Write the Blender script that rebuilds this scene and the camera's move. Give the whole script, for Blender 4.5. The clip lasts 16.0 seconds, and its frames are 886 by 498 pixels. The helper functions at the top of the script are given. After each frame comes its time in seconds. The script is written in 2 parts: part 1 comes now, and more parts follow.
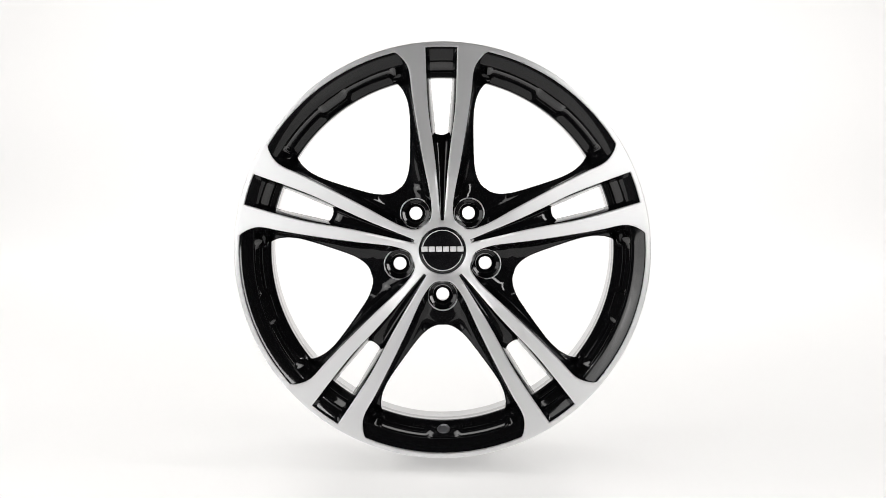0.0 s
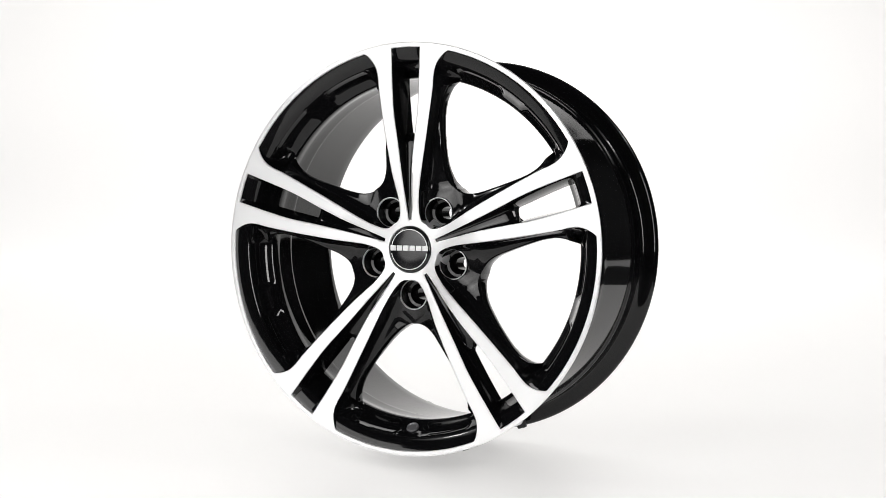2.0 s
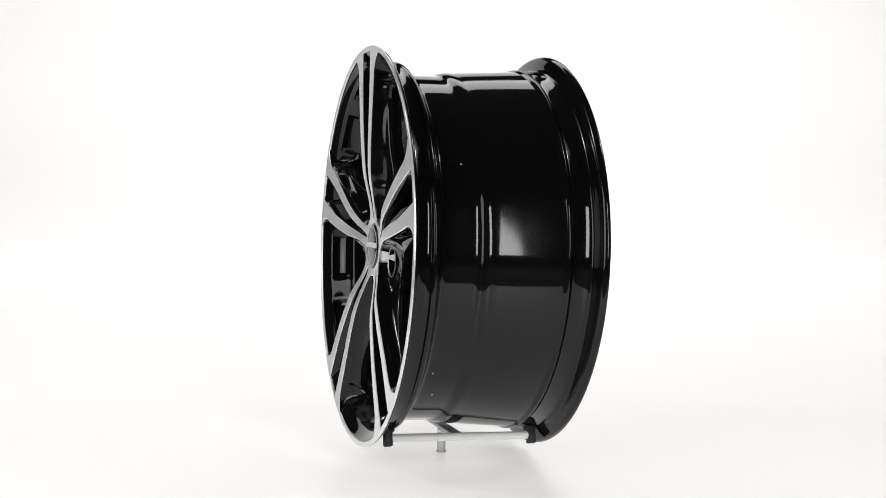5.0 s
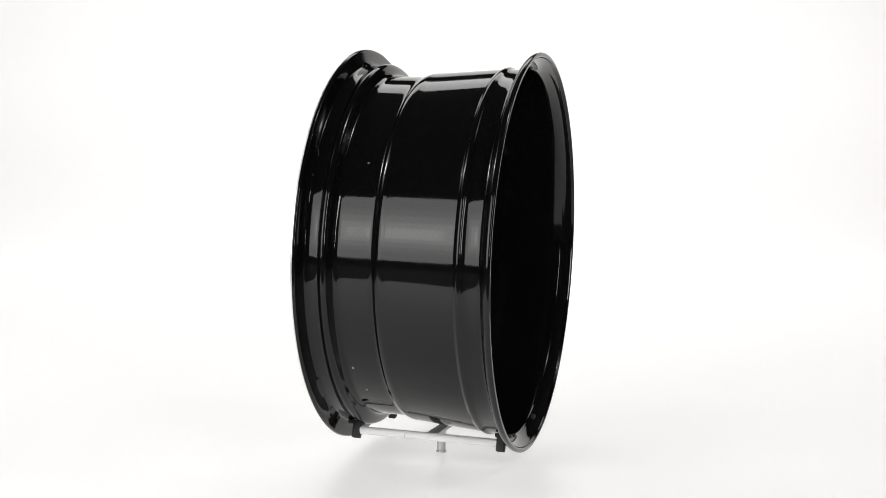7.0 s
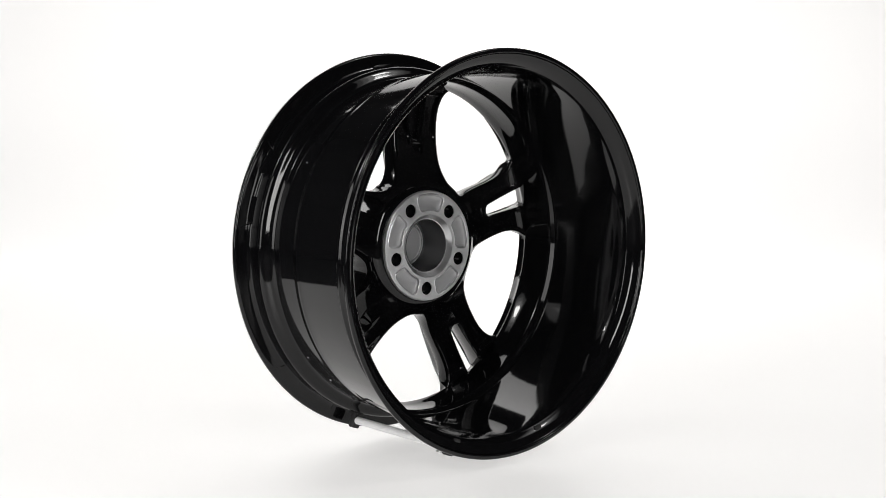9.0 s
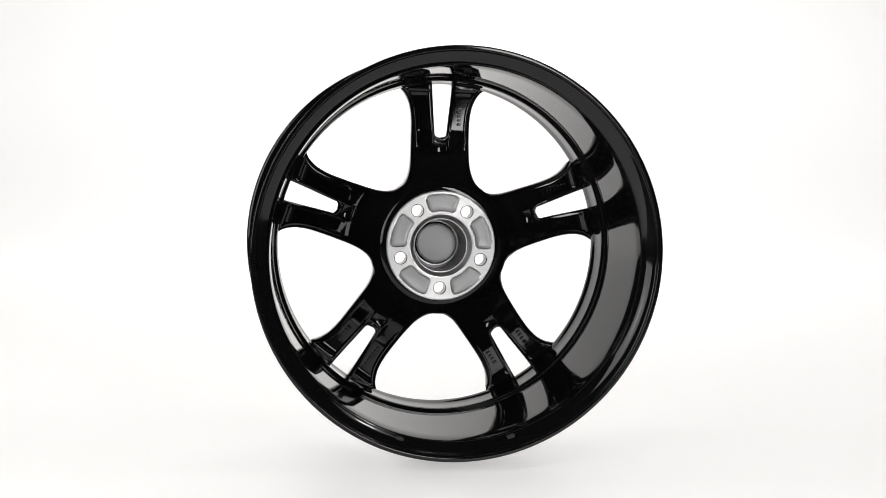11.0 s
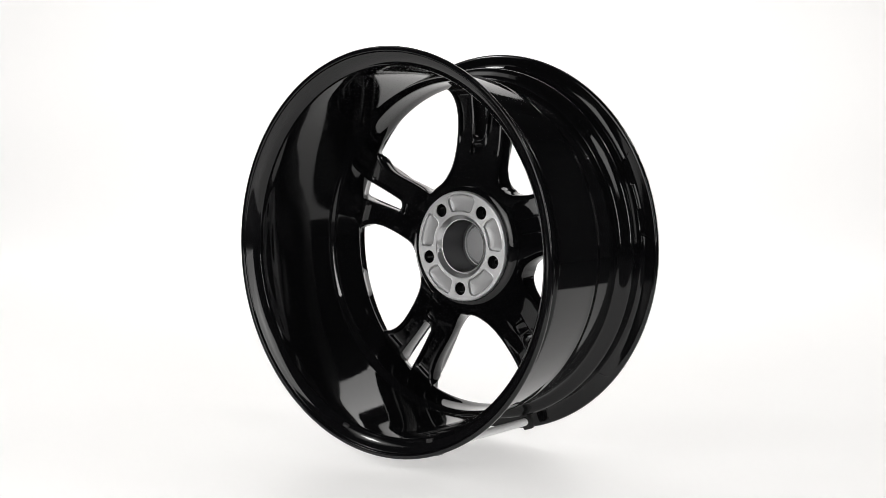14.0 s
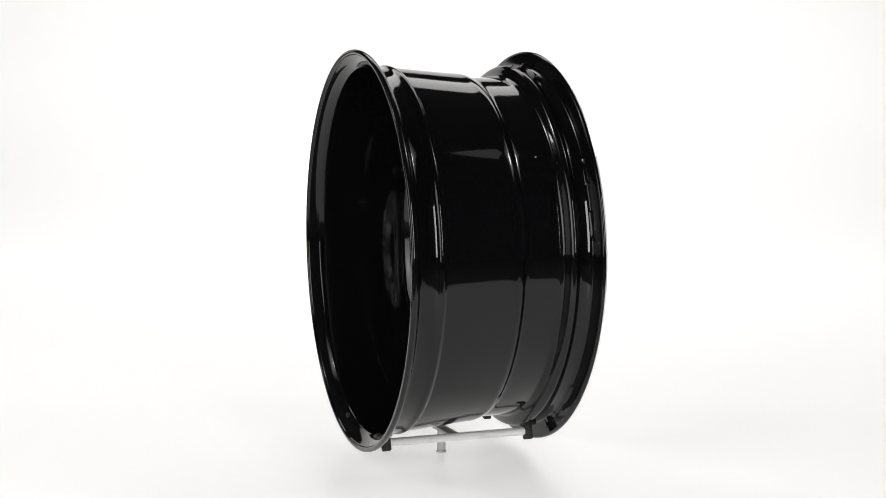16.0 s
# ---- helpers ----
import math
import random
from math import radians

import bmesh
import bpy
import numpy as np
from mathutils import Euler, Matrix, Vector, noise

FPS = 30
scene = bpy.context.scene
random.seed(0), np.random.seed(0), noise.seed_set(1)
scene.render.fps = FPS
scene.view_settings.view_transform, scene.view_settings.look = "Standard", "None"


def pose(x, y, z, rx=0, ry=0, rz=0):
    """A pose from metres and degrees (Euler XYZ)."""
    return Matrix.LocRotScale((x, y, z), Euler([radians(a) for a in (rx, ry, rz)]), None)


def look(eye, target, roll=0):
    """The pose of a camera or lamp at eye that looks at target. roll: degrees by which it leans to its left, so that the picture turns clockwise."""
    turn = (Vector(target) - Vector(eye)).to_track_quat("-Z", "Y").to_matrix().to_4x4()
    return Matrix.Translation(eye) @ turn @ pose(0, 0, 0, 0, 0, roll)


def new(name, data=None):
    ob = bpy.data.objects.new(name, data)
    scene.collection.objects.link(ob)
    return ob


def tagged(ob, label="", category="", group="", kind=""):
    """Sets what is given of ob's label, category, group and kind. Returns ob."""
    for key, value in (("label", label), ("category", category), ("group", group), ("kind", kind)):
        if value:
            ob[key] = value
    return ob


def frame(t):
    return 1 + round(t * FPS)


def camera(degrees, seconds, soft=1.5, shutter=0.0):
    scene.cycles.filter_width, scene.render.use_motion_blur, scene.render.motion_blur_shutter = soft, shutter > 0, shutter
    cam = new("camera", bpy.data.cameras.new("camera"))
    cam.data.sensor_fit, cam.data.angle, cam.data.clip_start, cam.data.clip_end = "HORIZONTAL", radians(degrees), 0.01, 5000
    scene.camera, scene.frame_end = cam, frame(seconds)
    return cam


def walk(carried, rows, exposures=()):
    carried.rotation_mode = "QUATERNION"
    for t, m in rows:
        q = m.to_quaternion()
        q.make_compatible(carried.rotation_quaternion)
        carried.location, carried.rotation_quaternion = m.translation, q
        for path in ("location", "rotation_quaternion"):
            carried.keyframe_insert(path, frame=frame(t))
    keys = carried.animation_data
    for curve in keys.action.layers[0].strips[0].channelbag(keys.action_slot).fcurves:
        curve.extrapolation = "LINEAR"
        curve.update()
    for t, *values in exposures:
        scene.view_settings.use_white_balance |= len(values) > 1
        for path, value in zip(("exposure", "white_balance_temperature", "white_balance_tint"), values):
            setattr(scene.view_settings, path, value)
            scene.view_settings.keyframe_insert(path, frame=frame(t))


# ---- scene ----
cam = camera(36.96, 16.0, soft=0.75)
EYE = pose(0, -1.6855, 0.3623, 0, 0, 0.035) @ pose(0, 0, 0, -3.43) @ pose(0, 0, 0, 0, -0.729, 0) @ pose(0, 0, 0, 90)
walk(cam, [(0.0, EYE), (16.0, EYE)], exposures=[(0.0, -0.13), (16.0, -0.13)])

# ---- light ----
world = bpy.data.worlds.new("studio_dark")
scene.world = world
world.use_nodes = True
world.node_tree.nodes["Background"].inputs[0].default_value = (0.9, 0.95, 1.0, 1)
world.node_tree.nodes["Background"].inputs[1].default_value = 0.02


def softbox_lamp(name, eye, target, sx, sy, radiance, colour=(1, 0.99, 0.978)):
    """Rectangular area lamp of the given radiance."""
    data = bpy.data.lights.new(name, "AREA")
    data.shape, data.size, data.size_y = "RECTANGLE", sx, sy
    data.energy = radiance * math.pi * sx * sy
    data.color = colour
    lamp = new(name, data)
    lamp.matrix_world = look(eye, target)
    return lamp


softbox_lamp("front_lamp", (-1.17, -1.50, 0.72), (0.0, 0.0, 0.42), 1.20, 1.25, 3.3)
for n, (wide, high, level) in enumerate(((0.90, 0.80, 0.5), (0.62, 0.58, 0.8), (0.36, 0.36, 1.2), (0.16, 0.18, 1.6))):
    softbox_lamp("front_lamp_core", (-1.14 + 0.012 * n, -1.46 + 0.015 * n, 0.66 - 0.02 * n), (0.0, 0.0, 0.42), wide, high, level)
softbox_lamp("strip_lamp", (0.90, -2.02, 0.80), (0.0, 0.0, 0.40), 0.30, 1.15, 13.0)
LEFT, RIGHT = Vector((-1.74, -0.11, 1.62)), Vector((1.52, -0.30, 1.92))
for side, eye in (("left", LEFT), ("right", RIGHT)):
    # a softbox that is brighter towards its middle
    for n, (wide, level) in enumerate(((0.82, 0.7), (0.62, 0.8), (0.44, 1.5), (0.23, 26.0))):
        softbox_lamp(side + "_lamp", eye * (1.0 - 0.012 * n), (0.0, 0.0, 0.1), wide, wide, level)
# unseen overhead lamp added to fill the rear floor and backdrop
softbox_lamp("back_fill_lamp", (0.0, 2.1, 2.5), (0.0, 2.5, 0.0), 3.2, 1.3, 2.7)

# ---- materials ----


def material(name, colour, rough=0.5, metal=0.0, ior=1.5):
    m = bpy.data.materials.new(name)
    m.use_nodes = True
    b = m.node_tree.nodes["Principled BSDF"]
    b.inputs["Base Color"].default_value = (*colour, 1)
    b.inputs["Roughness"].default_value = rough
    b.inputs["Metallic"].default_value = metal
    b.inputs["IOR"].default_value = ior
    return m, m.node_tree.nodes, m.node_tree.links, b


def vary(m, socket, scale, low, high, detail=4.0, stretch=(1, 1, 1)):
    """Noise between two values into a socket of the material's shader."""
    nodes, links = m.node_tree.nodes, m.node_tree.links
    b = nodes["Principled BSDF"]
    tc = nodes.new("ShaderNodeTexCoord")
    mp = nodes.new("ShaderNodeMapping")
    mp.inputs["Scale"].default_value = stretch
    nz = nodes.new("ShaderNodeTexNoise")
    nz.inputs["Scale"].default_value = scale
    nz.inputs["Detail"].default_value = detail
    mr = nodes.new("ShaderNodeMapRange")
    mr.inputs["From Min"].default_value, mr.inputs["From Max"].default_value = 0.3, 0.7
    links.new(tc.outputs["Object"], mp.inputs[0])
    links.new(mp.outputs[0], nz.inputs["Vector"])
    links.new(nz.outputs["Fac"], mr.inputs["Value"])
    if isinstance(low, tuple):
        mx = nodes.new("ShaderNodeMix")
        mx.data_type = "RGBA"
        mx.inputs[6].default_value, mx.inputs[7].default_value = (*low, 1), (*high, 1)
        links.new(mr.outputs[0], mx.inputs[0])
        links.new(mx.outputs[2], b.inputs[socket])
    else:
        mr.inputs["To Min"].default_value, mr.inputs["To Max"].default_value = low, high
        links.new(mr.outputs[0], b.inputs[socket])
    return nz


def bump(m, scale, strength, distance=0.001, detail=3.0):
    nodes, links = m.node_tree.nodes, m.node_tree.links
    tc = nodes.new("ShaderNodeTexCoord")
    nz = nodes.new("ShaderNodeTexNoise")
    nz.inputs["Scale"].default_value, nz.inputs["Detail"].default_value = scale, detail
    bp = nodes.new("ShaderNodeBump")
    bp.inputs["Strength"].default_value, bp.inputs["Distance"].default_value = strength, distance
    links.new(tc.outputs["Object"], nz.inputs["Vector"])
    links.new(nz.outputs["Fac"], bp.inputs["Height"])
    links.new(bp.outputs[0], nodes["Principled BSDF"].inputs["Normal"])


def turned_metal(name, colour, low, high, anis, metal=1.0):
    """Lathe-turned metal: grooves run round the wheel's axle."""
    m, nodes, links, b = material(name, colour, low, metal)
    tc = nodes.new("ShaderNodeTexCoord")
    cross = nodes.new("ShaderNodeVectorMath")
    cross.operation = "MULTIPLY"
    cross.inputs[1].default_value = (1, 0, 1)
    links.new(tc.outputs["Object"], cross.inputs[0])
    vt = nodes.new("ShaderNodeVectorTransform")
    vt.vector_type, vt.convert_from, vt.convert_to = "VECTOR", "OBJECT", "WORLD"
    links.new(cross.outputs[0], vt.inputs[0])
    nrm = nodes.new("ShaderNodeVectorMath")
    nrm.operation = "NORMALIZE"
    links.new(vt.outputs[0], nrm.inputs[0])
    links.new(nrm.outputs[0], b.inputs["Tangent"])
    b.inputs["Anisotropic"].default_value = anis
    # grooves: noise over the radius alone
    sep = nodes.new("ShaderNodeSeparateXYZ")
    links.new(tc.outputs["Object"], sep.inputs[0])
    cmb = nodes.new("ShaderNodeCombineXYZ")
    links.new(sep.outputs[0], cmb.inputs[0])
    links.new(sep.outputs[2], cmb.inputs[1])
    ln = nodes.new("ShaderNodeVectorMath")
    ln.operation = "LENGTH"
    links.new(cmb.outputs[0], ln.inputs[0])
    nz = nodes.new("ShaderNodeTexNoise")
    nz.noise_dimensions = "1D"
    nz.inputs["Scale"].default_value, nz.inputs["Detail"].default_value = 900.0, 3.0
    links.new(ln.outputs["Value"], nz.inputs["W"])
    mr = nodes.new("ShaderNodeMapRange")
    mr.inputs["From Min"].default_value, mr.inputs["From Max"].default_value = 0.3, 0.7
    mr.inputs["To Min"].default_value, mr.inputs["To Max"].default_value = low, high
    links.new(nz.outputs["Fac"], mr.inputs["Value"])
    links.new(mr.outputs[0], b.inputs["Roughness"])
    return m


BLACK = material("black_gloss_lacquer", (0.004, 0.004, 0.0045), 0.05, 0.0, 1.42)[0]
vary(BLACK, "Roughness", 14.0, 0.035, 0.075)
bump(BLACK, 60.0, 0.05, 0.0004)
CUT = turned_metal("diamond_cut_aluminium", (0.88, 0.88, 0.885), 0.38, 0.46, 0.68, 0.85)
RAW = turned_metal("machined_raw_aluminium", (0.84, 0.84, 0.845), 0.38, 0.50, 0.45, 0.8)
# turned metal darkened so its colour holds the shade inside the bore
BORE = turned_metal("shaded_turned_bore", (0.16, 0.16, 0.164), 0.30, 0.42, 0.5)
CAST = material("cast_raw_aluminium", (0.44, 0.44, 0.445), 0.45, 0.4)[0]
vary(CAST, "Roughness", 200.0, 0.36, 0.5)
bump(CAST, 900.0, 0.25, 0.0004)
CAP = material("black_satin_cap", (0.006, 0.006, 0.007), 0.16)[0]
vary(CAP, "Roughness", 60.0, 0.13, 0.2)
EMBLEM = material("satin_silver_print", (0.78, 0.78, 0.78), 0.45, 0.35)[0]
vary(EMBLEM, "Roughness", 200.0, 0.4, 0.5)
EDGE = material("pale_satin_metal", (0.62, 0.62, 0.63), 0.45, 1.0)[0]
vary(EDGE, "Roughness", 200.0, 0.4, 0.52)
BEAD = material("polished_cut_edge", (0.82, 0.82, 0.83), 0.28, 1.0)[0]
vary(BEAD, "Roughness", 1200.0, 0.28, 0.33)
RUBBER = material("black_rubber", (0.012, 0.012, 0.012), 0.6)[0]
vary(RUBBER, "Roughness", 300.0, 0.5, 0.7)
HOLE_GREY = material("valve_hole_grey", (0.22, 0.22, 0.23), 0.4, 0.8)[0]
vary(HOLE_GREY, "Roughness", 200.0, 0.35, 0.5)
ROD = material("white_sleeve", (0.88, 0.88, 0.88), 0.45)[0]
vary(ROD, "Base Color", 40.0, (0.84, 0.84, 0.84), (0.90, 0.90, 0.90))
STEEL = material("brushed_steel", (0.60, 0.60, 0.60), 0.35, 1.0)[0]
vary(STEEL, "Roughness", 120.0, 0.28, 0.42, stretch=(1, 1, 0.1))
BAR_GREY = material("satin_aluminium", (0.62, 0.62, 0.63), 0.42, 0.3)[0]
vary(BAR_GREY, "Roughness", 160.0, 0.36, 0.5)
# white floor sheet; added glow lifts it to white and lightens the shadows
SWEEP = material("white_sheet_added_glow", (0.86, 0.852, 0.845), 0.38)[0]
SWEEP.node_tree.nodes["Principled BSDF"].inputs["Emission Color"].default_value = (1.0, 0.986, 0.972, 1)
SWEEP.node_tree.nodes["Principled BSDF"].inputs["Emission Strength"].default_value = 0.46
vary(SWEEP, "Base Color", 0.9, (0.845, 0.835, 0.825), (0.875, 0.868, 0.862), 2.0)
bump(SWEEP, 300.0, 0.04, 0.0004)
# emission in the backdrop stands in for lamps aimed at it
GLOW, gn, gl, gb = material("glowing_white_backdrop", (0.86, 0.85, 0.845), 0.7)
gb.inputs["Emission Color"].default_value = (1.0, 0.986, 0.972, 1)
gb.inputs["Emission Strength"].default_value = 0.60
DARK = material("dark_studio_paint", (0.03, 0.03, 0.032), 0.8)[0]
vary(DARK, "Base Color", 1.5, (0.022, 0.022, 0.024), (0.036, 0.036, 0.038))

# ---- mesh helpers ----


def part(name, mesh, mat, parent=None, label="", m=None, sharp=40):
    """One mesh object under a thing or a part."""
    if not mesh.materials:
        mesh.materials.append(mat)
        mesh.polygons.foreach_set("use_smooth", [True] * len(mesh.polygons))
        mesh.set_sharp_from_angle(angle=radians(sharp))
        mesh.update()
    ob = new(name, mesh)
    if parent:
        ob.parent = parent
    if m is not None:
        ob.matrix_basis = m
    return tagged(ob, label) if label else ob


def mesh_of(name, verts, faces, weld=0.0):
    me = bpy.data.meshes.new(name)
    me.from_pydata([tuple(map(float, v)) for v in verts], [], faces)
    bm = bmesh.new()
    bm.from_mesh(me)
    if weld:
        bmesh.ops.remove_doubles(bm, verts=bm.verts, dist=weld)
    bmesh.ops.recalc_face_normals(bm, faces=bm.faces)
    bm.to_mesh(me)
    bm.free()
    return me


def lathe(name, rows, n=192, closed=True, bend=None):
    """Turns (y, r) rows round the y axis. bend(y, r, angle) may alter r."""
    verts, faces = [], []
    k = len(rows)
    for j in range(n):
        a = 2 * math.pi * j / n
        for i, (y, r) in enumerate(rows):
            rr = bend(i, y, r, a) if bend else r
            verts.append((rr * math.sin(a), y, rr * math.cos(a)))
    for j in range(n):
        for i in range(k if closed else k - 1):
            i2, j2 = (i + 1) % k, (j + 1) % n
            faces.append((j * k + i, j * k + i2, j2 * k + i2, j2 * k + i))
    return mesh_of(name, verts, faces, 1e-6)


def smooth_rows(rows, steps):
    """Catmull-Rom through (a, b) rows."""
    out = []
    for i in range(len(rows) - 1):
        p0, p1, p2, p3 = (np.array(rows[min(max(i + d, 0), len(rows) - 1)]) for d in (-1, 0, 1, 2))
        for s in range(steps):
            t = s / steps
            out.append(tuple(0.5 * (2 * p1 + (p2 - p0) * t + (2 * p0 - 5 * p1 + 4 * p2 - p3) * t * t + (3 * p1 - p0 - 3 * p2 + p3) * t ** 3)))
    return out + [tuple(rows[-1])]


def table(rows):
    """A smooth function through (z, value) rows."""
    dense = smooth_rows(rows, 8)
    xs, ys = [a for a, _ in dense], [b for _, b in dense]
    return lambda z: float(np.interp(z, xs, ys))


def loft(name, sections, caps=True, closed=True):
    """Skin over equal-length point loops."""
    k = len(sections[0])
    verts = [v for s in sections for v in s]
    faces = []
    for j in range(len(sections) - 1):
        for i in range(k if closed else k - 1):
            i2 = (i + 1) % k
            faces.append((j * k + i, j * k + i2, (j + 1) * k + i2, (j + 1) * k + i))
    if caps:
        faces += [tuple(range(k))[::-1], tuple((len(sections) - 1) * k + i for i in range(k))]
    return mesh_of(name, verts, faces)


def box_mesh(name, sx, sy, sz, bevel=0.0, segments=2):
    bm = bmesh.new()
    bmesh.ops.create_cube(bm, size=1, matrix=Matrix.Diagonal((sx, sy, sz, 1)))
    if bevel:
        bmesh.ops.bevel(bm, geom=bm.edges[:], offset=bevel, segments=segments, affect="EDGES", profile=0.5)
    me = bpy.data.meshes.new(name)
    bm.to_mesh(me)
    bm.free()
    return me


def cut(mesh, cutter):
    """The mesh less the cutter, as a new mesh."""
    a, b = new("cut_body", mesh), new("cut_tool", cutter)
    mod = a.modifiers.new("cut", "BOOLEAN")
    mod.operation, mod.solver, mod.object, mod.use_self = "DIFFERENCE", "EXACT", b, True
    bpy.context.view_layer.update()
    out = bpy.data.meshes.new_from_object(a.evaluated_get(bpy.context.evaluated_depsgraph_get()))
    for o in (a, b):
        bpy.data.objects.remove(o)
    out.materials.clear()
    return out


def merged(name, meshes):
    bm = bmesh.new()
    for me in meshes:
        bm.from_mesh(me)
    me = bpy.data.meshes.new(name)
    bm.to_mesh(me)
    bm.free()
    return me


def shifted(mesh, m):
    mesh.transform(m)
    return mesh


# ---- studio ----


def build_studio():
    # table sheet, and the wider sweep sheet that goes on behind it, both with added glow
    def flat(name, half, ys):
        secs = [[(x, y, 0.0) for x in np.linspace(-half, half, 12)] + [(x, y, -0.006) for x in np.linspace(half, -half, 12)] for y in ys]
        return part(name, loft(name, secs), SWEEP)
    tagged(flat("floor", 1.02, (-0.78, -0.4, 0.0, 0.4, 0.8, 1.25)), "white table sheet under the wheel, with glow added", "floor", kind="structure")
    tagged(flat("floor_sweep", 2.4, (1.25, 1.7, 2.2, 2.7, 3.2)), "white studio sheet running up to the backdrop, glow added", "floor", kind="structure")
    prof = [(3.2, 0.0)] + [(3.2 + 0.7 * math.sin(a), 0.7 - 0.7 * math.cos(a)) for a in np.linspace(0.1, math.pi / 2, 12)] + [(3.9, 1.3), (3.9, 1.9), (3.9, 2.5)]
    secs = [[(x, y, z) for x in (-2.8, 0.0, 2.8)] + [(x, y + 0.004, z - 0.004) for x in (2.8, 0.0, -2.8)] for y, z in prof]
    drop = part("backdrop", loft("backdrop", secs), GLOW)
    tagged(drop, "plain white studio backdrop sweep, bright by its own glow", "backdrop", kind="structure")
    for name, sx, sy, sz, x, y, z in (
        ("studio_floor", 7.2, 8.2, 0.1, 0, 0.3, -0.08), ("ceiling", 7.2, 8.2, 0.1, 0, 0.3, 3.35),
        ("wall_north", 7.2, 0.1, 3.33, 0, 4.35, 1.635), ("wall_south", 7.2, 0.1, 3.33, 0, -3.75, 1.635),
        ("wall_east", 0.1, 8.0, 3.33, 3.55, 0.3, 1.635), ("wall_west", 0.1, 8.0, 3.33, -3.55, 0.3, 1.635)):
        w = part(name, box_mesh(name, sx, sy, sz), DARK, m=pose(x, y, z))
        tagged(w, "dark grey painted studio surface", name.split("_")[0], kind="structure")


build_studio()

# ---- the wheel ----
AXLE = 0.2628
OUTER = [(-0.1072, 0.2485), (-0.1045, 0.2483), (-0.1028, 0.2465), (-0.1018, 0.2400), (-0.1000, 0.2315), (-0.0965, 0.2285),
         (-0.0840, 0.2274), (-0.0800, 0.2302), (-0.0762, 0.2302), (-0.0730, 0.2270), (-0.0695, 0.2190), (-0.0660, 0.2162), (-0.0610, 0.2155),
         (-0.0320, 0.2157), (-0.0250, 0.2160), (-0.0218, 0.2169), (-0.0194, 0.2184), (-0.0168, 0.2196), (-0.0136, 0.2204), (-0.0090, 0.2208), (0.0, 0.2213), (0.0680, 0.2266), (0.0745, 0.2270),
         (0.0785, 0.2293), (0.0820, 0.2293), (0.0865, 0.2272), (0.1040, 0.2285), (0.1085, 0.2318), (0.1115, 0.2400), (0.1140, 0.2460), (0.1175, 0.2482)]
OUTER = smooth_rows(OUTER, 3)
INNER = [(0.1200, 0.2483), (0.1214, 0.2476), (0.1218, 0.2462), (0.1218, 0.2436), (0.1210, 0.2424), (0.1196, 0.2419), (0.1186, 0.2413), (0.1180, 0.2404), (0.1160, 0.2362), (0.1130, 0.2318), (0.1100, 0.2288), (0.1086, 0.2276), (0.1076, 0.2266),
         (0.1058, 0.2258), (0.1000, 0.2249), (0.0900, 0.2237), (0.0680, 0.2224), (0.0, 0.2182), (-0.0110, 0.2176), (-0.0136, 0.2172), (-0.0160, 0.2160), (-0.0200, 0.2133), (-0.0222, 0.2122), (-0.0250, 0.2118), (-0.0340, 0.2117), (-0.0480, 0.2113), (-0.0535, 0.2106)]
INNER = smooth_rows(INNER, 2)
BOWL = [(-0.0580, 0.2098), (-0.0625, 0.2092), (-0.0655, 0.2092), (-0.0678, 0.2097), (-0.0695, 0.2108), (-0.0718, 0.2128), (-0.0750, 0.2152), (-0.0790, 0.2177), (-0.0830, 0.2199), (-0.0870, 0.2217), (-0.0900, 0.2231),
        (-0.0930, 0.2245), (-0.0942, 0.2251), (-0.0956, 0.2258), (-0.0980, 0.2274), (-0.1000, 0.2298), (-0.1015, 0.2324), (-0.1032, 0.2358), (-0.1048, 0.2392), (-0.1062, 0.2425)]


def bowl_bend(first):
    """Two cast pockets in the bowl between neighbouring spokes."""
    def bend(i, y, r, a):
        deg = math.degrees(a)
        d = abs((deg % 72.0) - 36.0)
        if i > first:
            e = min(max((d - 4.2) / 0.8, 0.0), 1.0) * min(max((21.0 - d) / 1.3, 0.0), 1.0)
            return r + e * float(np.interp(y, (-0.0956, -0.0942, -0.0870, -0.0790, -0.0718, -0.0692), (0.0, 0.0022, 0.0040, 0.0042, 0.0018, 0.0)))
        return r
    return bend


FACE = table([(0.026, -0.0918), (0.0336, -0.0925), (0.045, -0.0938), (0.06, -0.0965), (0.08, -0.1008), (0.1, -0.1037), (0.14, -0.1058), (0.18, -0.1068), (0.22, -0.1075), (0.245, -0.1078)])
W_IN = table([(0.020, 0.0), (0.0326, 0.0), (0.0330, 0.0007), (0.0338, 0.0013), (0.0350, 0.0017), (0.04, 0.0022), (0.062, 0.0040), (0.096, 0.0068), (0.13, 0.0108), (0.1635, 0.0155), (0.197, 0.0176), (0.245, 0.0190)])
W_OUT = table([(0.025, 0.030), (0.030, 0.0222), (0.034, 0.0168), (0.038, 0.0143), (0.0441, 0.0130), (0.052, 0.0129), (0.062, 0.0137), (0.08, 0.0170), (0.096, 0.0203), (0.13, 0.0264),
               (0.1635, 0.0318), (0.19, 0.0357), (0.199, 0.0366), (0.207, 0.0373), (0.215, 0.0388), (0.221, 0.0410), (0.227, 0.0450), (0.2315, 0.0492), (0.2345, 0.0530), (0.2375, 0.0590)])
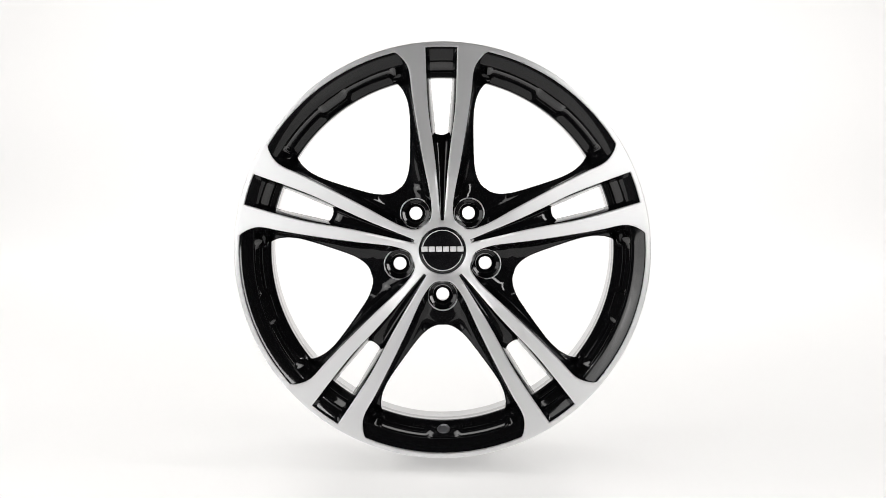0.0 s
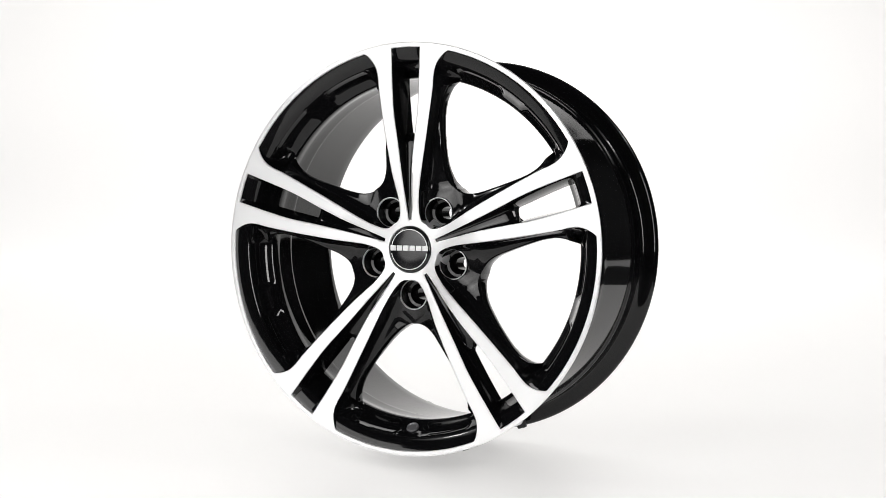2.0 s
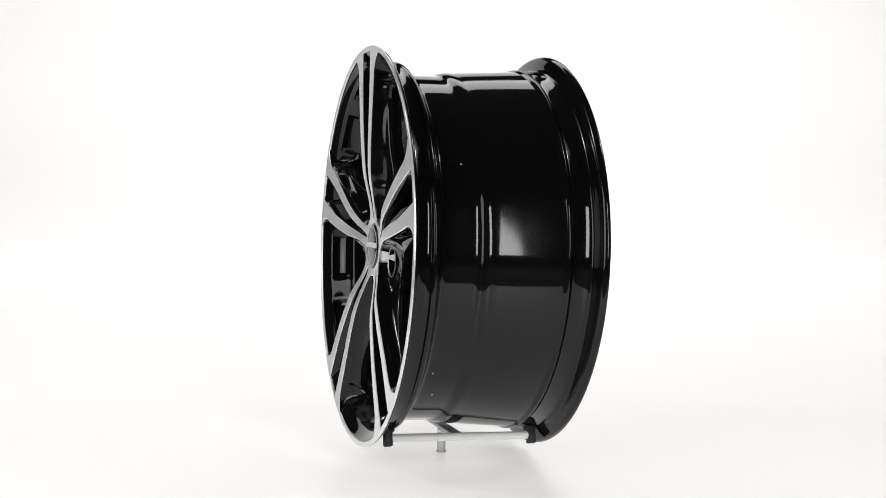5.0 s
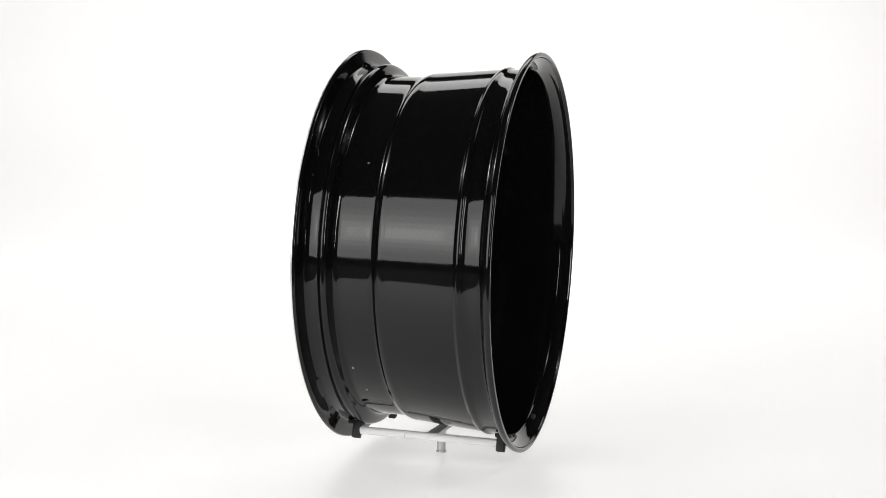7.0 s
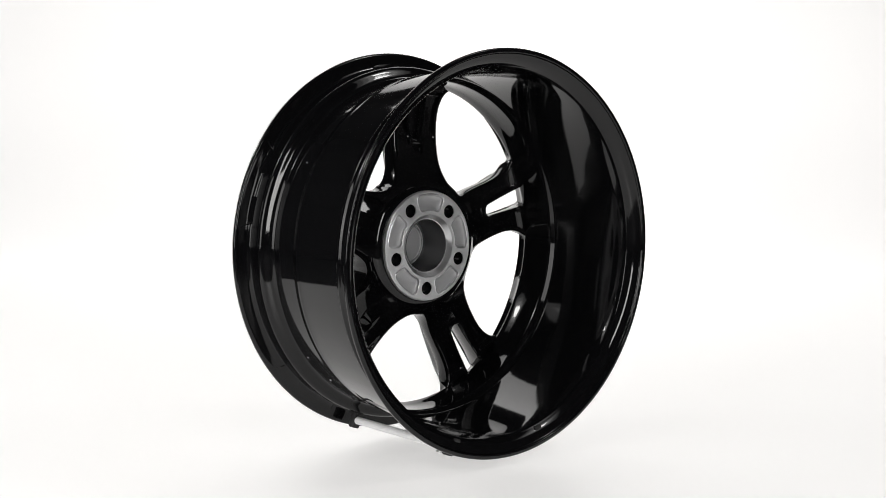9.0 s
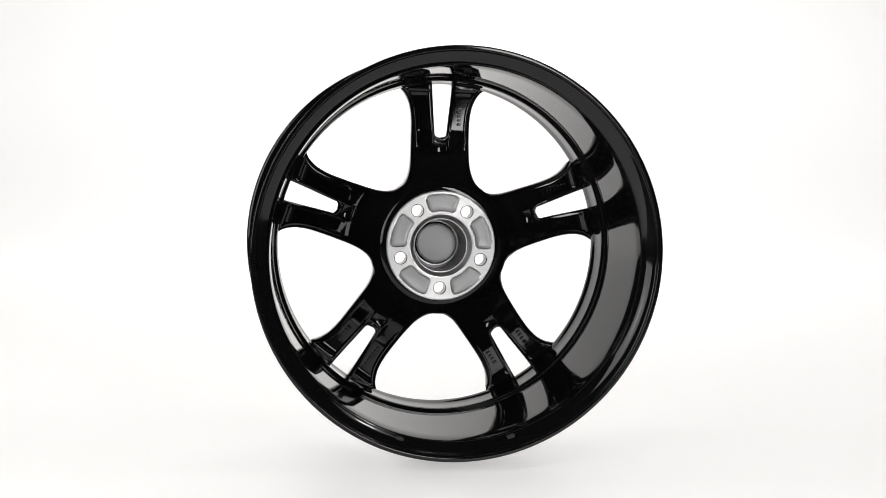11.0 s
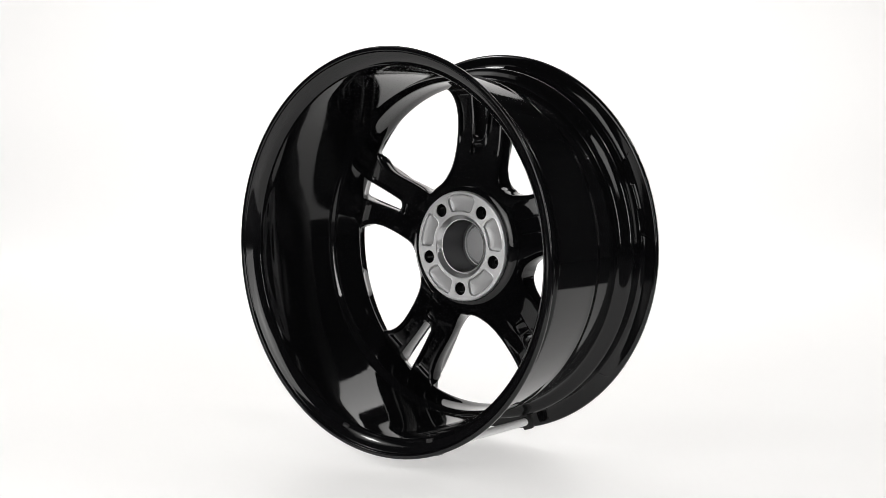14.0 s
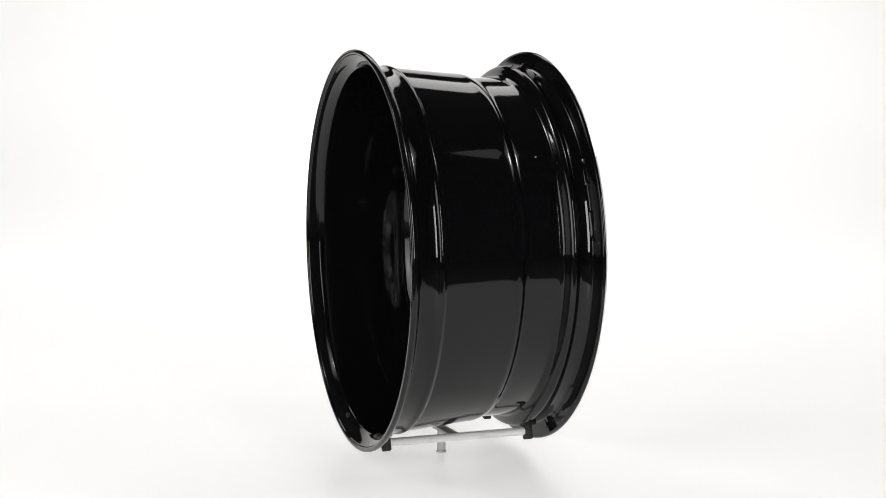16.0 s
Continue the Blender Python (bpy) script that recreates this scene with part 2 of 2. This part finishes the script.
W_BODY = table([(0.074, 0.0536), (0.0775, 0.0490), (0.084, 0.0445), (0.092, 0.0415), (0.102, 0.0395), (0.12, 0.0386), (0.15, 0.0383), (0.169, 0.0392), (0.183, 0.0422), (0.194, 0.0474), (0.200, 0.0525), (0.2032, 0.0565), (0.2056, 0.0602), (0.2080, 0.0598), (0.211, 0.0556), (0.215, 0.0505), (0.221, 0.0478), (0.227, 0.0495), (0.2315, 0.0530), (0.2345, 0.0562), (0.25, 0.0700)])
# the flank's foot runs back into the bowl near the rim
Y_FOOT = table([(0.19, -0.12), (0.200, -0.0960), (0.204, -0.0880), (0.2080, -0.0800)] + [(r, y + 0.0006) for y, r in BOWL[4:]] + [(0.26, -0.115)])
Y_MID = table([(0.03, -0.0815), (0.05, -0.0800), (0.074, -0.0780), (0.09, -0.0795), (0.12, -0.0848), (0.16, -0.0880), (0.2, -0.0890), (0.212, -0.0900), (0.225, -0.0990), (0.245, -0.1050)])
Y_BACK = table([(0.03, -0.0380), (0.05, -0.0380), (0.0726, -0.0380), (0.076, -0.0384), (0.082, -0.0408), (0.095, -0.0500), (0.115, -0.0610), (0.139, -0.0670), (0.17, -0.0690), (0.205, -0.0680), (0.2080, -0.0683)] + [(r, y + 0.0017) for y, r in BOWL[4::2]] + [(0.26, -0.1120)])
SLOT = table([(0.0, 0.02), (0.110, 0.0090), (0.130, 0.0072), (0.145, 0.0078), (0.165, 0.0094), (0.205, 0.0128), (0.26, 0.0150)])
T36 = math.tan(math.radians(36))
Z_SLOT = 0.1395


def w_out(z):
    w = W_OUT(z)
    return min(w, z * T36, math.sqrt(max(0.2445 ** 2 - z * z, 1e-6)))


def w_body(z):
    w = min(W_BODY(z), z * T36) if z > 0.074 else z * T36
    return max(min(w, math.sqrt(max(0.2436 ** 2 - z * z, 1e-6))), w_out(z) + 0.0004)


def arm_section(z):
    """Loop of one spoke arm at the distance z from the axle."""
    wi, wo, wb = W_IN(z) + 0.0001, w_out(z), w_body(z)
    fi, fo, fm = FACE(math.hypot(z, wi)), FACE(math.hypot(z, wo)), FACE(math.hypot(z, 0.5 * (wi + wo)))
    f, d = fo, wb - wo
    ym = max(Y_MID(z), f + 0.0025, Y_FOOT(math.hypot(z, wb)))

    def back(s):
        return Y_BACK(math.hypot(z, s))
    hub = min(max((z - 0.070) / 0.012, 0.0), 1.0)
    wib = min(wi, SLOT(z))
    near = min(max((0.115 - z) / 0.035, 0.0), 1.0)
    rim = min(1.0, max(0.15, (back(wb) - ym) / 0.012))
    dish = 0.0045 * min(max((z - 0.136) / 0.008, 0.0), 1.0) * min(max((0.202 - z) / 0.006, 0.0), 1.0)
    pts = [(wi, fi + 0.0012), (wi + 0.0008, fi), (0.5 * (wi + wo), fm), (wo - 0.0008, f), (wo, f + 0.0012),
           *[(wo + (a + (b - a) * near) * d, f + h * (ym - f)) for a, b, h in ((0.10, 0.05, 0.30), (0.25, 0.12, 0.62), (0.50, 0.26, 0.86), (0.75, 0.55, 0.97))], (wb - 0.0012 * hub, ym), (wb, ym + 0.0018 * rim * hub + 0.0002),
           (wb, back(wb) - 0.0042 * rim * hub - 0.0002), (wb - 0.0012 * hub, back(wb) - 0.0016 * rim * hub - 0.0001), (wb - 0.0045 * hub - 0.0005, back(wb - 0.004 * hub)),
           (wb - 0.0068, back(wb - 0.006)), (wb - 0.0082, back(wb - 0.008) - dish), *[(wb - 0.0082 + (wib + 0.0146 - wb) * t, back(wb - 0.0082 + (wib + 0.0146 - wb) * t) - dish) for t in (0.15, 0.3, 0.5, 0.7, 0.85)],
           (wib + 0.0064, back(wib + 0.006) - dish), (wib + 0.0050, back(wib + 0.005)), (wib + 0.003, back(wib)), (wib + 0.0006, back(wib) - 0.0008), (wib, back(wib) - 0.003)]
    return pts


STATIONS = sorted([0.0355, 0.0375, 0.040, 0.0441, 0.048, 0.052, 0.057, 0.062, 0.068, 0.0715, 0.074, 0.0757, 0.0775, 0.080, 0.084, 0.088, 0.092, 0.097, 0.102, 0.108, 0.115, 0.122, 0.13,
                   0.14, 0.15, 0.16, 0.17, 0.18, 0.183, 0.188, 0.191, 0.194, 0.197, 0.1995, 0.202, 0.2035, 0.205, 0.2065, 0.209, 0.211, 0.2145, 0.218, 0.222, 0.226, 0.230, 0.234, 0.2365, 0.239, 0.2415])


def arm_mesh(side):
    secs = []
    for z in STATIONS:
        loop = [(side * s, y, z) for s, y in arm_section(z)]
        secs.append(loop)
    return loft("arm", secs)


def web_mesh():
    """Bridge between the two arms of a spoke, with a round-ended slot beyond it."""
    cols, rows = 13, 26
    half = W_IN(Z_SLOT) + 0.002
    front, rear = [], []
    for j in range(rows):
        v = j / (rows - 1)
        fr, re = [], []
        for i in range(cols):
            u = -1 + 2 * i / (cols - 1)
            end = Z_SLOT + 0.0085 * (1 - math.sqrt(max(0.0, 1 - (0.98 * u) ** 2)))
            z = 0.033 + (end - 0.033) * v
            s = u * (W_IN(z) + 0.0012)
            depth = np.interp(z, (0.033, 0.040, 0.06, 0.1, 0.132, 0.1395, 0.15), (0.0006, 0.003, 0.0075, 0.0150, 0.0200, 0.0235, 0.0260))
            fr.append((s, FACE(z) + depth - 0.35 * depth * abs(u) ** 4 + (0.0 if v < 0.97 else 0.0015), z))
            s = u * (min(W_IN(z), SLOT(z)) + 0.0010)
            end = Z_SLOT + 0.0072 * (1 - math.sqrt(max(0.0, 1 - (0.985 * u) ** 2)))
            z = 0.033 + (end - 0.033) * v
            re.append((s, -0.0885 if z < 0.0385 else Y_BACK(z) - 0.0006 - (0.0 if v < 0.97 else 0.002), z))
        front.append(fr)
        rear.append(re)
    secs = [fr + re[::-1] for fr, re in zip(front, rear)]
    return loft("web", secs)


def face_mesh(side):
    """Diamond-cut skin of one arm with bevelled edges."""
    secs = []
    zs = [0.0288, 0.0295, 0.030, 0.0303, 0.0307, 0.0312, 0.032, 0.0325, 0.0328, 0.0331, 0.0335, 0.0340, 0.0347] + STATIONS[1:] + [0.2432]
    for z in zs:
        wi, wo = W_IN(z), w_out(z)
        c = min(0.0011, 0.3 * (wo - wi))
        inner = wi if wi > 0.0003 else 0.0
        edge = 0.0007 * min(1.0, max(0.0, (z * T36 - wo) / 0.003))
        loop = [(inner, 0.0007 if inner else 0.0)] + [(wi + c + (wo - wi - 2 * c) * t, 0.0) for t in np.linspace(0, 1, 6)] + [(wo, edge)]
        loop = [(s, FACE(math.hypot(z, s)) - 0.0004 + dy) for s, dy in loop]
        secs.append([(side * s, y, z) for s, y in loop])
    return loft("machined_face", secs, caps=False, closed=False)


def slot_rim_mesh():
    """Raised bead round the inner end of the slot, on the back of a spoke."""
    path = [(-0.0118, 0.1580), (-0.0112, 0.1520)] + [(0.0108 * math.cos(a), 0.1470 + 0.0108 * math.sin(a)) for a in np.linspace(math.pi, 2 * math.pi, 15)] + [(0.0112, 0.1520), (0.0118, 0.1580)]
    secs = []
    for i, (x, z) in enumerate(path):
        x0, z0 = path[max(i - 1, 0)]
        x1, z1 = path[min(i + 1, len(path) - 1)]
        d = Vector((x1 - x0, 0, z1 - z0)).normalized()
        n = Vector((d.z, 0, -d.x))
        c = Vector((x, Y_BACK(math.hypot(x, z)) - 0.0004, z))
        secs.append([tuple(c + n * 0.0016 * math.cos(t) + Vector((0, 0.0014 * math.sin(t), 0))) for t in np.linspace(0, 2 * math.pi, 9)[:-1]])
    return loft("slot_rim", secs)


def cylinder_y(r, y0, y1, n=40):
    secs = [[(r * math.sin(2 * math.pi * i / n), y, r * math.cos(2 * math.pi * i / n)) for i in range(n)] for y in (y0, y1)]
    return loft("tool", secs)


BOLT_R = 0.0552


def bolt_pose(k):
    return pose(0, 0, 0, 0, 36 + 72 * k, 0) @ pose(0, 0, BOLT_R)


def kidney_loop(g, y):
    """Rounded outline of a pad recess, bent round the axle, inset by g."""
    hw, hh, c = 0.0205 - g, 0.0110 - g, max(0.0060 - g, 0.0012)
    pts = []
    for sx, sz, start in ((1, 1, 0), (-1, 1, 90), (-1, -1, 180), (1, -1, 270)):
        for q in np.linspace(0, 90, 7):
            t = math.radians(start + q)
            pts.append((sx * (hw - c) + c * math.cos(t), sz * (hh - c) + c * math.sin(t)))
    dense = []
    for (u0, v0), (u1, v1) in zip(pts, pts[1:] + pts[:1]):
        n = max(1, int(math.hypot(u1 - u0, v1 - v0) / 0.0025))
        dense += [(u0 + (u1 - u0) * i / n, v0 + (v1 - v0) * i / n) for i in range(n)]
    return [((0.0560 + v) * math.sin(u / 0.056), y, (0.0560 + v) * math.cos(u / 0.056)) for u, v in dense]


def even_loops(rows):
    """Outlines with equal point counts: the first one, drawn in towards the inset ones."""
    base = np.array(kidney_loop(0.0, 0.0))
    mid = np.array((0.0, 0.0, 0.0560))
    out = []
    for g, y in rows:
        nrm = np.roll(base, -1, 0) - np.roll(base, 1, 0)
        nrm = np.stack([-nrm[:, 2], 0 * nrm[:, 1], nrm[:, 0]], 1)
        nrm /= np.linalg.norm(nrm, axis=1)[:, None]
        flip = np.sign(((mid - base) * nrm).sum(1))[:, None]
        p = base + g * nrm * flip
        out.append([(v[0], y, v[2]) for v in p])
    return out


def kidney_tool():
    """Kidney recess for the mounting pad."""
    return loft("kidney", even_loops(((0.0002, -0.0372), (0.0002, -0.0300))))


def recess_plate():
    """Cast floor of a kidney recess, dished."""
    loops = even_loops(((0.0001, -0.0376), (0.0001, -0.0338), (0.0012, -0.0344), (0.0028, -0.0352), (0.0045, -0.0357), (0.0056, -0.0360)))
    last = loops[-1]
    for f, y in ((0.7, -0.0362), (0.4, -0.0364), (0.15, -0.03645), (0.02, -0.03645)):
        loops.append([(x * f, y, 0.0560 + (z - 0.0560) * f) for x, _, z in last])
    return loft("pad_recess", loops)


def recess_bead():
    """Bright chamfered lip round a kidney recess."""
    rows = [(-0.0008, -0.0324), (-0.0007, -0.03165), (-0.0002, -0.0314), (0.0004, -0.0317), (0.0013, -0.0332), (0.0012, -0.0342), (-0.0002, -0.0342)]
    return loft("recess_edge", even_loops(rows + rows[:1]), False)


def build_wheel():
    wheel = new("alloy_wheel")
    tagged(wheel, "five twin-spoke alloy wheel, black lacquer with diamond-cut faces", "car wheel")
    rows = OUTER + INNER + BOWL
    barrel = part("rim_barrel", lathe("rim_barrel", rows, 400, True, bowl_bend(len(OUTER) + len(INNER))), BLACK, wheel, "gloss black lacquered rim barrel", sharp=50)
    lip = [(-0.1060, 0.2424), (-0.1074, 0.2428), (-0.1080, 0.2434), (-0.1082, 0.2468), (-0.1080, 0.2480), (-0.1074, 0.2487), (-0.1062, 0.2488), (-0.1060, 0.2470)]
    part("rim_lip", lathe("rim_lip", lip, 320), CUT, wheel, "bright diamond-cut rim lip", sharp=30)
    # spokes
    tools = merged("bolt_tools", [shifted(cylinder_y(0.0178, -0.13, 0.0, 48), bolt_pose(k)) for k in (0, -1)])
    # a square cast recess behind the slot's inner end
    recess = shifted(box_mesh("recess_tool", 0.0205, 0.0195, 0.0145, 0.0025), pose(0, -0.0595, 0.1262))
    arms = [cut(cut(arm_mesh(s), tools.copy()), recess.copy()) for s in (1, -1)]
    rim = slot_rim_mesh()
    web, faces = cut(web_mesh(), recess.copy()), [face_mesh(s) for s in (1, -1)]
    for k in range(5):
        turn = pose(0, 0, 0, 0, 72 * k, 0)
        spoke = part("spoke", web, BLACK, wheel, "twin-armed gloss black wheel spoke", turn, sharp=35)
        for me in arms:
            part("spoke_arm", me, BLACK, spoke, sharp=55)
        for me in faces:
            part("machined_face", me, CUT, spoke, "bright diamond-cut spoke face", sharp=32)
        part("slot_rim", rim, BLACK, spoke)
        # cast lettering on the back of the arms, unreadable
        for side in (-1, 1):
            for n in range(7 if side > 0 else 5):
                z, x = 0.158 + 0.0052 * n, side * 0.0245
                part("cast_mark", MARK, BLACK, spoke, m=pose(x, Y_BACK(math.hypot(z, x)) - 0.0018, z))
    # hub
    pad = [(-0.0319, 0.0410), (-0.0319, 0.0702), (-0.0326, 0.0712), (-0.0345, 0.0716), (-0.0480, 0.0716), (-0.0480, 0.0440), (-0.0880, 0.0370), (-0.0905, 0.0350), (-0.0905, 0.0284),
           (-0.0790, 0.0284), (-0.0790, 0.0342), (-0.0378, 0.0342), (-0.0372, 0.0362)]
    holes = merged("hole_tools", [shifted(cylinder_y(0.0086, -0.13, 0.0, 32), bolt_pose(k)) for k in range(5)] + [shifted(kidney_tool(), pose(0, 0, 0, 0, 72 * k, 0)) for k in range(5)])
    part("mounting_pad", cut(lathe("mounting_pad", pad, 160), holes), RAW, wheel, "raw machined aluminium mounting pad and bore", sharp=30)
    radii = np.linspace(0.0712, 0.0890, 13)
    skirt = [(Y_BACK(r) + 0.0008 - 0.0014 * ((r - 0.0712) / 0.0178) ** 2, float(r)) for r in radii] + [(-0.0560, 0.0890), (-0.0560, 0.0712)]
    part("hub_skirt", lathe("hub_skirt", skirt, 200), BLACK, wheel, sharp=50)
    bore = [(-0.0374, 0.0341), (-0.0366, 0.0338), (-0.0370, 0.0334), (-0.0600, 0.0333), (-0.0788, 0.0331), (-0.0788, 0.0300), (-0.0789, 0.0300), (-0.0789, 0.0341)]
    part("hub_bore", lathe("hub_bore", bore, 96), BORE, wheel, "turned metal centre bore with shade darkened into its colour", sharp=30)
    chamfer = [(-0.0314, 0.0414), (-0.0315, 0.0405), (-0.0368, 0.0354), (-0.0382, 0.0352), (-0.0386, 0.0366), (-0.0330, 0.0420)]
    part("bore_chamfer", lathe("bore_chamfer", chamfer, 128), BEAD, wheel, "polished chamfer at the mouth of the bore", sharp=30)
    plate, bead = recess_plate(), recess_bead()
    for k in range(5):
        floor_plate = part("pad_recess", plate, CAST, wheel, "frosted cast recess of the mounting pad", pose(0, 0, 0, 0, 72 * k, 0))
        part("recess_edge", bead, BEAD, floor_plate, "bright cut edge of the recess")
    ring = [(-0.0900, 0.0284), (-0.0914, 0.0284), (-0.0922, 0.0288), (-0.0924, 0.0293), (-0.09245, 0.0330), (-0.09255, 0.0358), (-0.0900, 0.0362)]
    part("hub_face", lathe("hub_face", ring, 128), CUT, wheel, "bright diamond-cut hub ring", sharp=30)
    collar = [(-0.0890, 0.0300), (-0.0890, 0.0362), (-0.0800, 0.0380), (-0.0600, 0.0380), (-0.0600, 0.0347), (-0.0798, 0.0347), (-0.0798, 0.0300)]
    part("hub_collar", lathe("hub_collar", collar, 96), BLACK, wheel)
    seat_rows = [(-0.0780, 0.0186), (-0.0812, 0.0186), (-0.0814, 0.0180), (-0.0800, 0.0170), (-0.0640, 0.0162), (-0.0632, 0.0130), (-0.0640, 0.0126), (-0.0615, 0.0118),
                 (-0.0580, 0.0108), (-0.0540, 0.0080), (-0.0330, 0.0077), (-0.0330, 0.0085), (-0.0500, 0.0100), (-0.0580, 0.0165)]
    seat = lathe("bolt_seat", seat_rows, 48)
    # pale metal ring puts in the highlight of the lacquered seat edge
    edge = lathe("highlight_ring", [(-0.0810, 0.0188), (-0.0819, 0.0187), (-0.0820, 0.0185), (-0.0820, 0.0179), (-0.0817, 0.0176), (-0.0804, 0.0172), (-0.0802, 0.0180)], 48)
    for k in range(5):
        b = part("bolt_seat", seat, BLACK, wheel, "recessed conical bolt seat", bolt_pose(k), sharp=30)
        part("highlight_ring", edge, EDGE, b, "pale metal ring for the highlight on the bolt seat")
    # centre cap with emblem drawn as plain bars
    cap_rows = [(-0.0890, 0.0), (-0.0890, 0.0283), (-0.0904, 0.0283), (-0.0914, 0.0279), (-0.0923, 0.0272), (-0.0930, 0.0264), (-0.0935, 0.0255), (-0.0938, 0.0246), (-0.0940, 0.0236), (-0.0943, 0.012), (-0.0944, 0.0)]
    cap = part("centre_cap", lathe("centre_cap", cap_rows, 96, False), CAP, wheel, "black centre cap with silver emblem", sharp=45)
    arc = []
    for lo, hi in ((101, 259), (-79, 79)):
        secs = []
        for a in np.linspace(lo, hi, 40):
            t = math.radians(a)
            secs.append([(r * math.sin(t), y, r * math.cos(t)) for r, y in ((0.0238, -0.0936), (0.0238, -0.0943), (0.0247, -0.0943), (0.0247, -0.0936))])
        arc.append(loft("emblem_ring", secs))
    for me in arc:
        part("emblem_ring", me, EMBLEM, cap)
    for i in range(6):
        part("emblem_bar", BAR, EMBLEM, cap, "plain silver emblem bar", pose(-0.0216 + 0.00864 * i, -0.0945, 0.0016))
    back = [(-0.0800, 0.0), (-0.0800, 0.0255), (-0.0790, 0.0262), (-0.0770, 0.0262), (-0.0765, 0.0250), (-0.0775, 0.0238), (-0.0775, 0.0)]
    part("cap_back", lathe("cap_back", back, 72, False), CAST, cap, "grey plastic back of the cap", sharp=35)
    # specks of dried lacquer on the drop centre
    speck = box_mesh("lacquer_speck", 0.0016, 0.0022, 0.0008, 0.0003, 1)
    for y, a in ((-0.058, 130), (-0.050, 141), (-0.049, 303), (-0.040, 62)):
        r = 0.2157 if y < -0.02 else 0.2221
        part("lacquer_speck", speck, EDGE, wheel, "tiny pale lacquer speck", pose(0, 0, 0, 0, a, 0) @ pose(0, y, r))
    # valve hole as a grey disc for the white behind it, and cast bars low in the bowl
    vrows = [(0.0006, 0.0), (0.0006, 0.0050), (0.0000, 0.0056), (-0.0008, 0.0062), (-0.0007, 0.0072), (0.0012, 0.0080)]
    low = pose(0, 0, 0, 0, 180, 0)
    part("valve_hole", lathe("valve_hole", vrows, 32, False), HOLE_GREY, wheel, "grey disc for the white seen through the valve hole", low @ pose(0, -0.0822, 0.2172, 55))
    for a0 in (-9.0, 6.0):
        for n in range(5):
            part("cast_mark", MARK, BLACK, wheel, m=pose(0, 0, 0, 0, 180 + a0 + 0.9 * n, 0) @ pose(0, -0.0740, 0.2158, 60) @ pose(0, 0, 0, 0, 90, 0))
    return wheel


MARK = box_mesh("cast_mark", 0.0052, 0.0012, 0.0026, 0.0003, 1)
BAR = box_mesh("emblem_bar", 0.0074, 0.0012, 0.0064, 0.0003, 1)
wheel = build_wheel()

# ---- the turning stand ----


def rod_y(r, y0, y1, x, z, n=20):
    return shifted(cylinder_y(r, y0, y1, n), Matrix.Translation((x, 0, z)))


def build_stand():
    stand = new("display_stand")
    tagged(stand, "small turning rod stand with white rods under the wheel", "stand")
    zr = -0.2290
    for side in (-1, 1):
        x = side * 0.0708
        slope = pose(x, 0.003, zr, -1.45)
        for y0, y1 in ((-0.0890, -0.0292), (-0.0288, 0.0368), (0.0372, 0.0890)):
            part("rod_sleeve", cylinder_y(0.0050, y0, y1, 24), ROD, stand, "white sleeve on a support rod", slope)
        for end in (-1, 1):
            clip = part("rubber_end", box_mesh("rubber_end", 0.0110, 0.0105, 0.0205, 0.0018), RUBBER, stand, "black rubber rod end", slope @ pose(0, end * 0.0925, 0.0, 0, side * -17, 0))
            part("rubber_pad", box_mesh("rubber_pad", 0.0100, 0.0200, 0.0050, 0.0012), RUBBER, clip, m=pose(0, end * 0.0020, 0.0093))
    part("cross_bar", box_mesh("cross_bar", 0.1416, 0.0140, 0.0050, 0.0008), BAR_GREY, stand, "flat pale aluminium cross bar", pose(0, 0.003, zr - 0.0010))
    pin = [(zr - 0.0038, 0.0), (zr - 0.0038, 0.0056), (-0.2600, 0.0056), (-0.2608, 0.0066), (-0.2626, 0.0066), (-0.2626, 0.0)]
    part("pivot_pin", shifted(lathe("pivot_pin", [(-z, r) for z, r in pin], 32, False), Matrix.Rotation(radians(-90), 4, "X")), STEEL, stand, "short bright steel pivot pin")
    return stand


stand = build_stand()

# ---- turning ----


def turn_at(t):
    """Degrees turned by the stand at t seconds."""
    if t <= 0.4:
        return 0.15
    if t < 1.0:
        return float(np.interp(t, (0.4, 0.5, 0.6, 1.0), (0.05, -1.35, -2.9, -9.3)))
    return 7.093 - 16.1487 * t + float(np.interp(t, (1.0, 2.0, 3.0, 3.5, 6.0, 7.0, 9.0, 11.5, 12.5, 13.5, 14.5, 16.0), (-0.3, -0.1, 0.4, 0.5, 0.5, 0.05, -0.6, -0.1, 0.05, -0.3, 0.3, 0.4)))


def motions():
    times = [0.0, 0.2, 0.4, 0.5, 0.6, 0.8] + [0.5 * i for i in range(2, 33)]
    lean = pose(-0.0018, 0, 0) @ pose(0, 0, 0, -1.468) @ pose(0, 0, 0, 0, -1.074, 0)
    walk(wheel, [(t, pose(0, 0, AXLE, 0, 0, turn_at(t)) @ lean) for t in times])
    walk(stand, [(t, pose(0, 0, AXLE, 0, 0, turn_at(t))) for t in times])


motions()
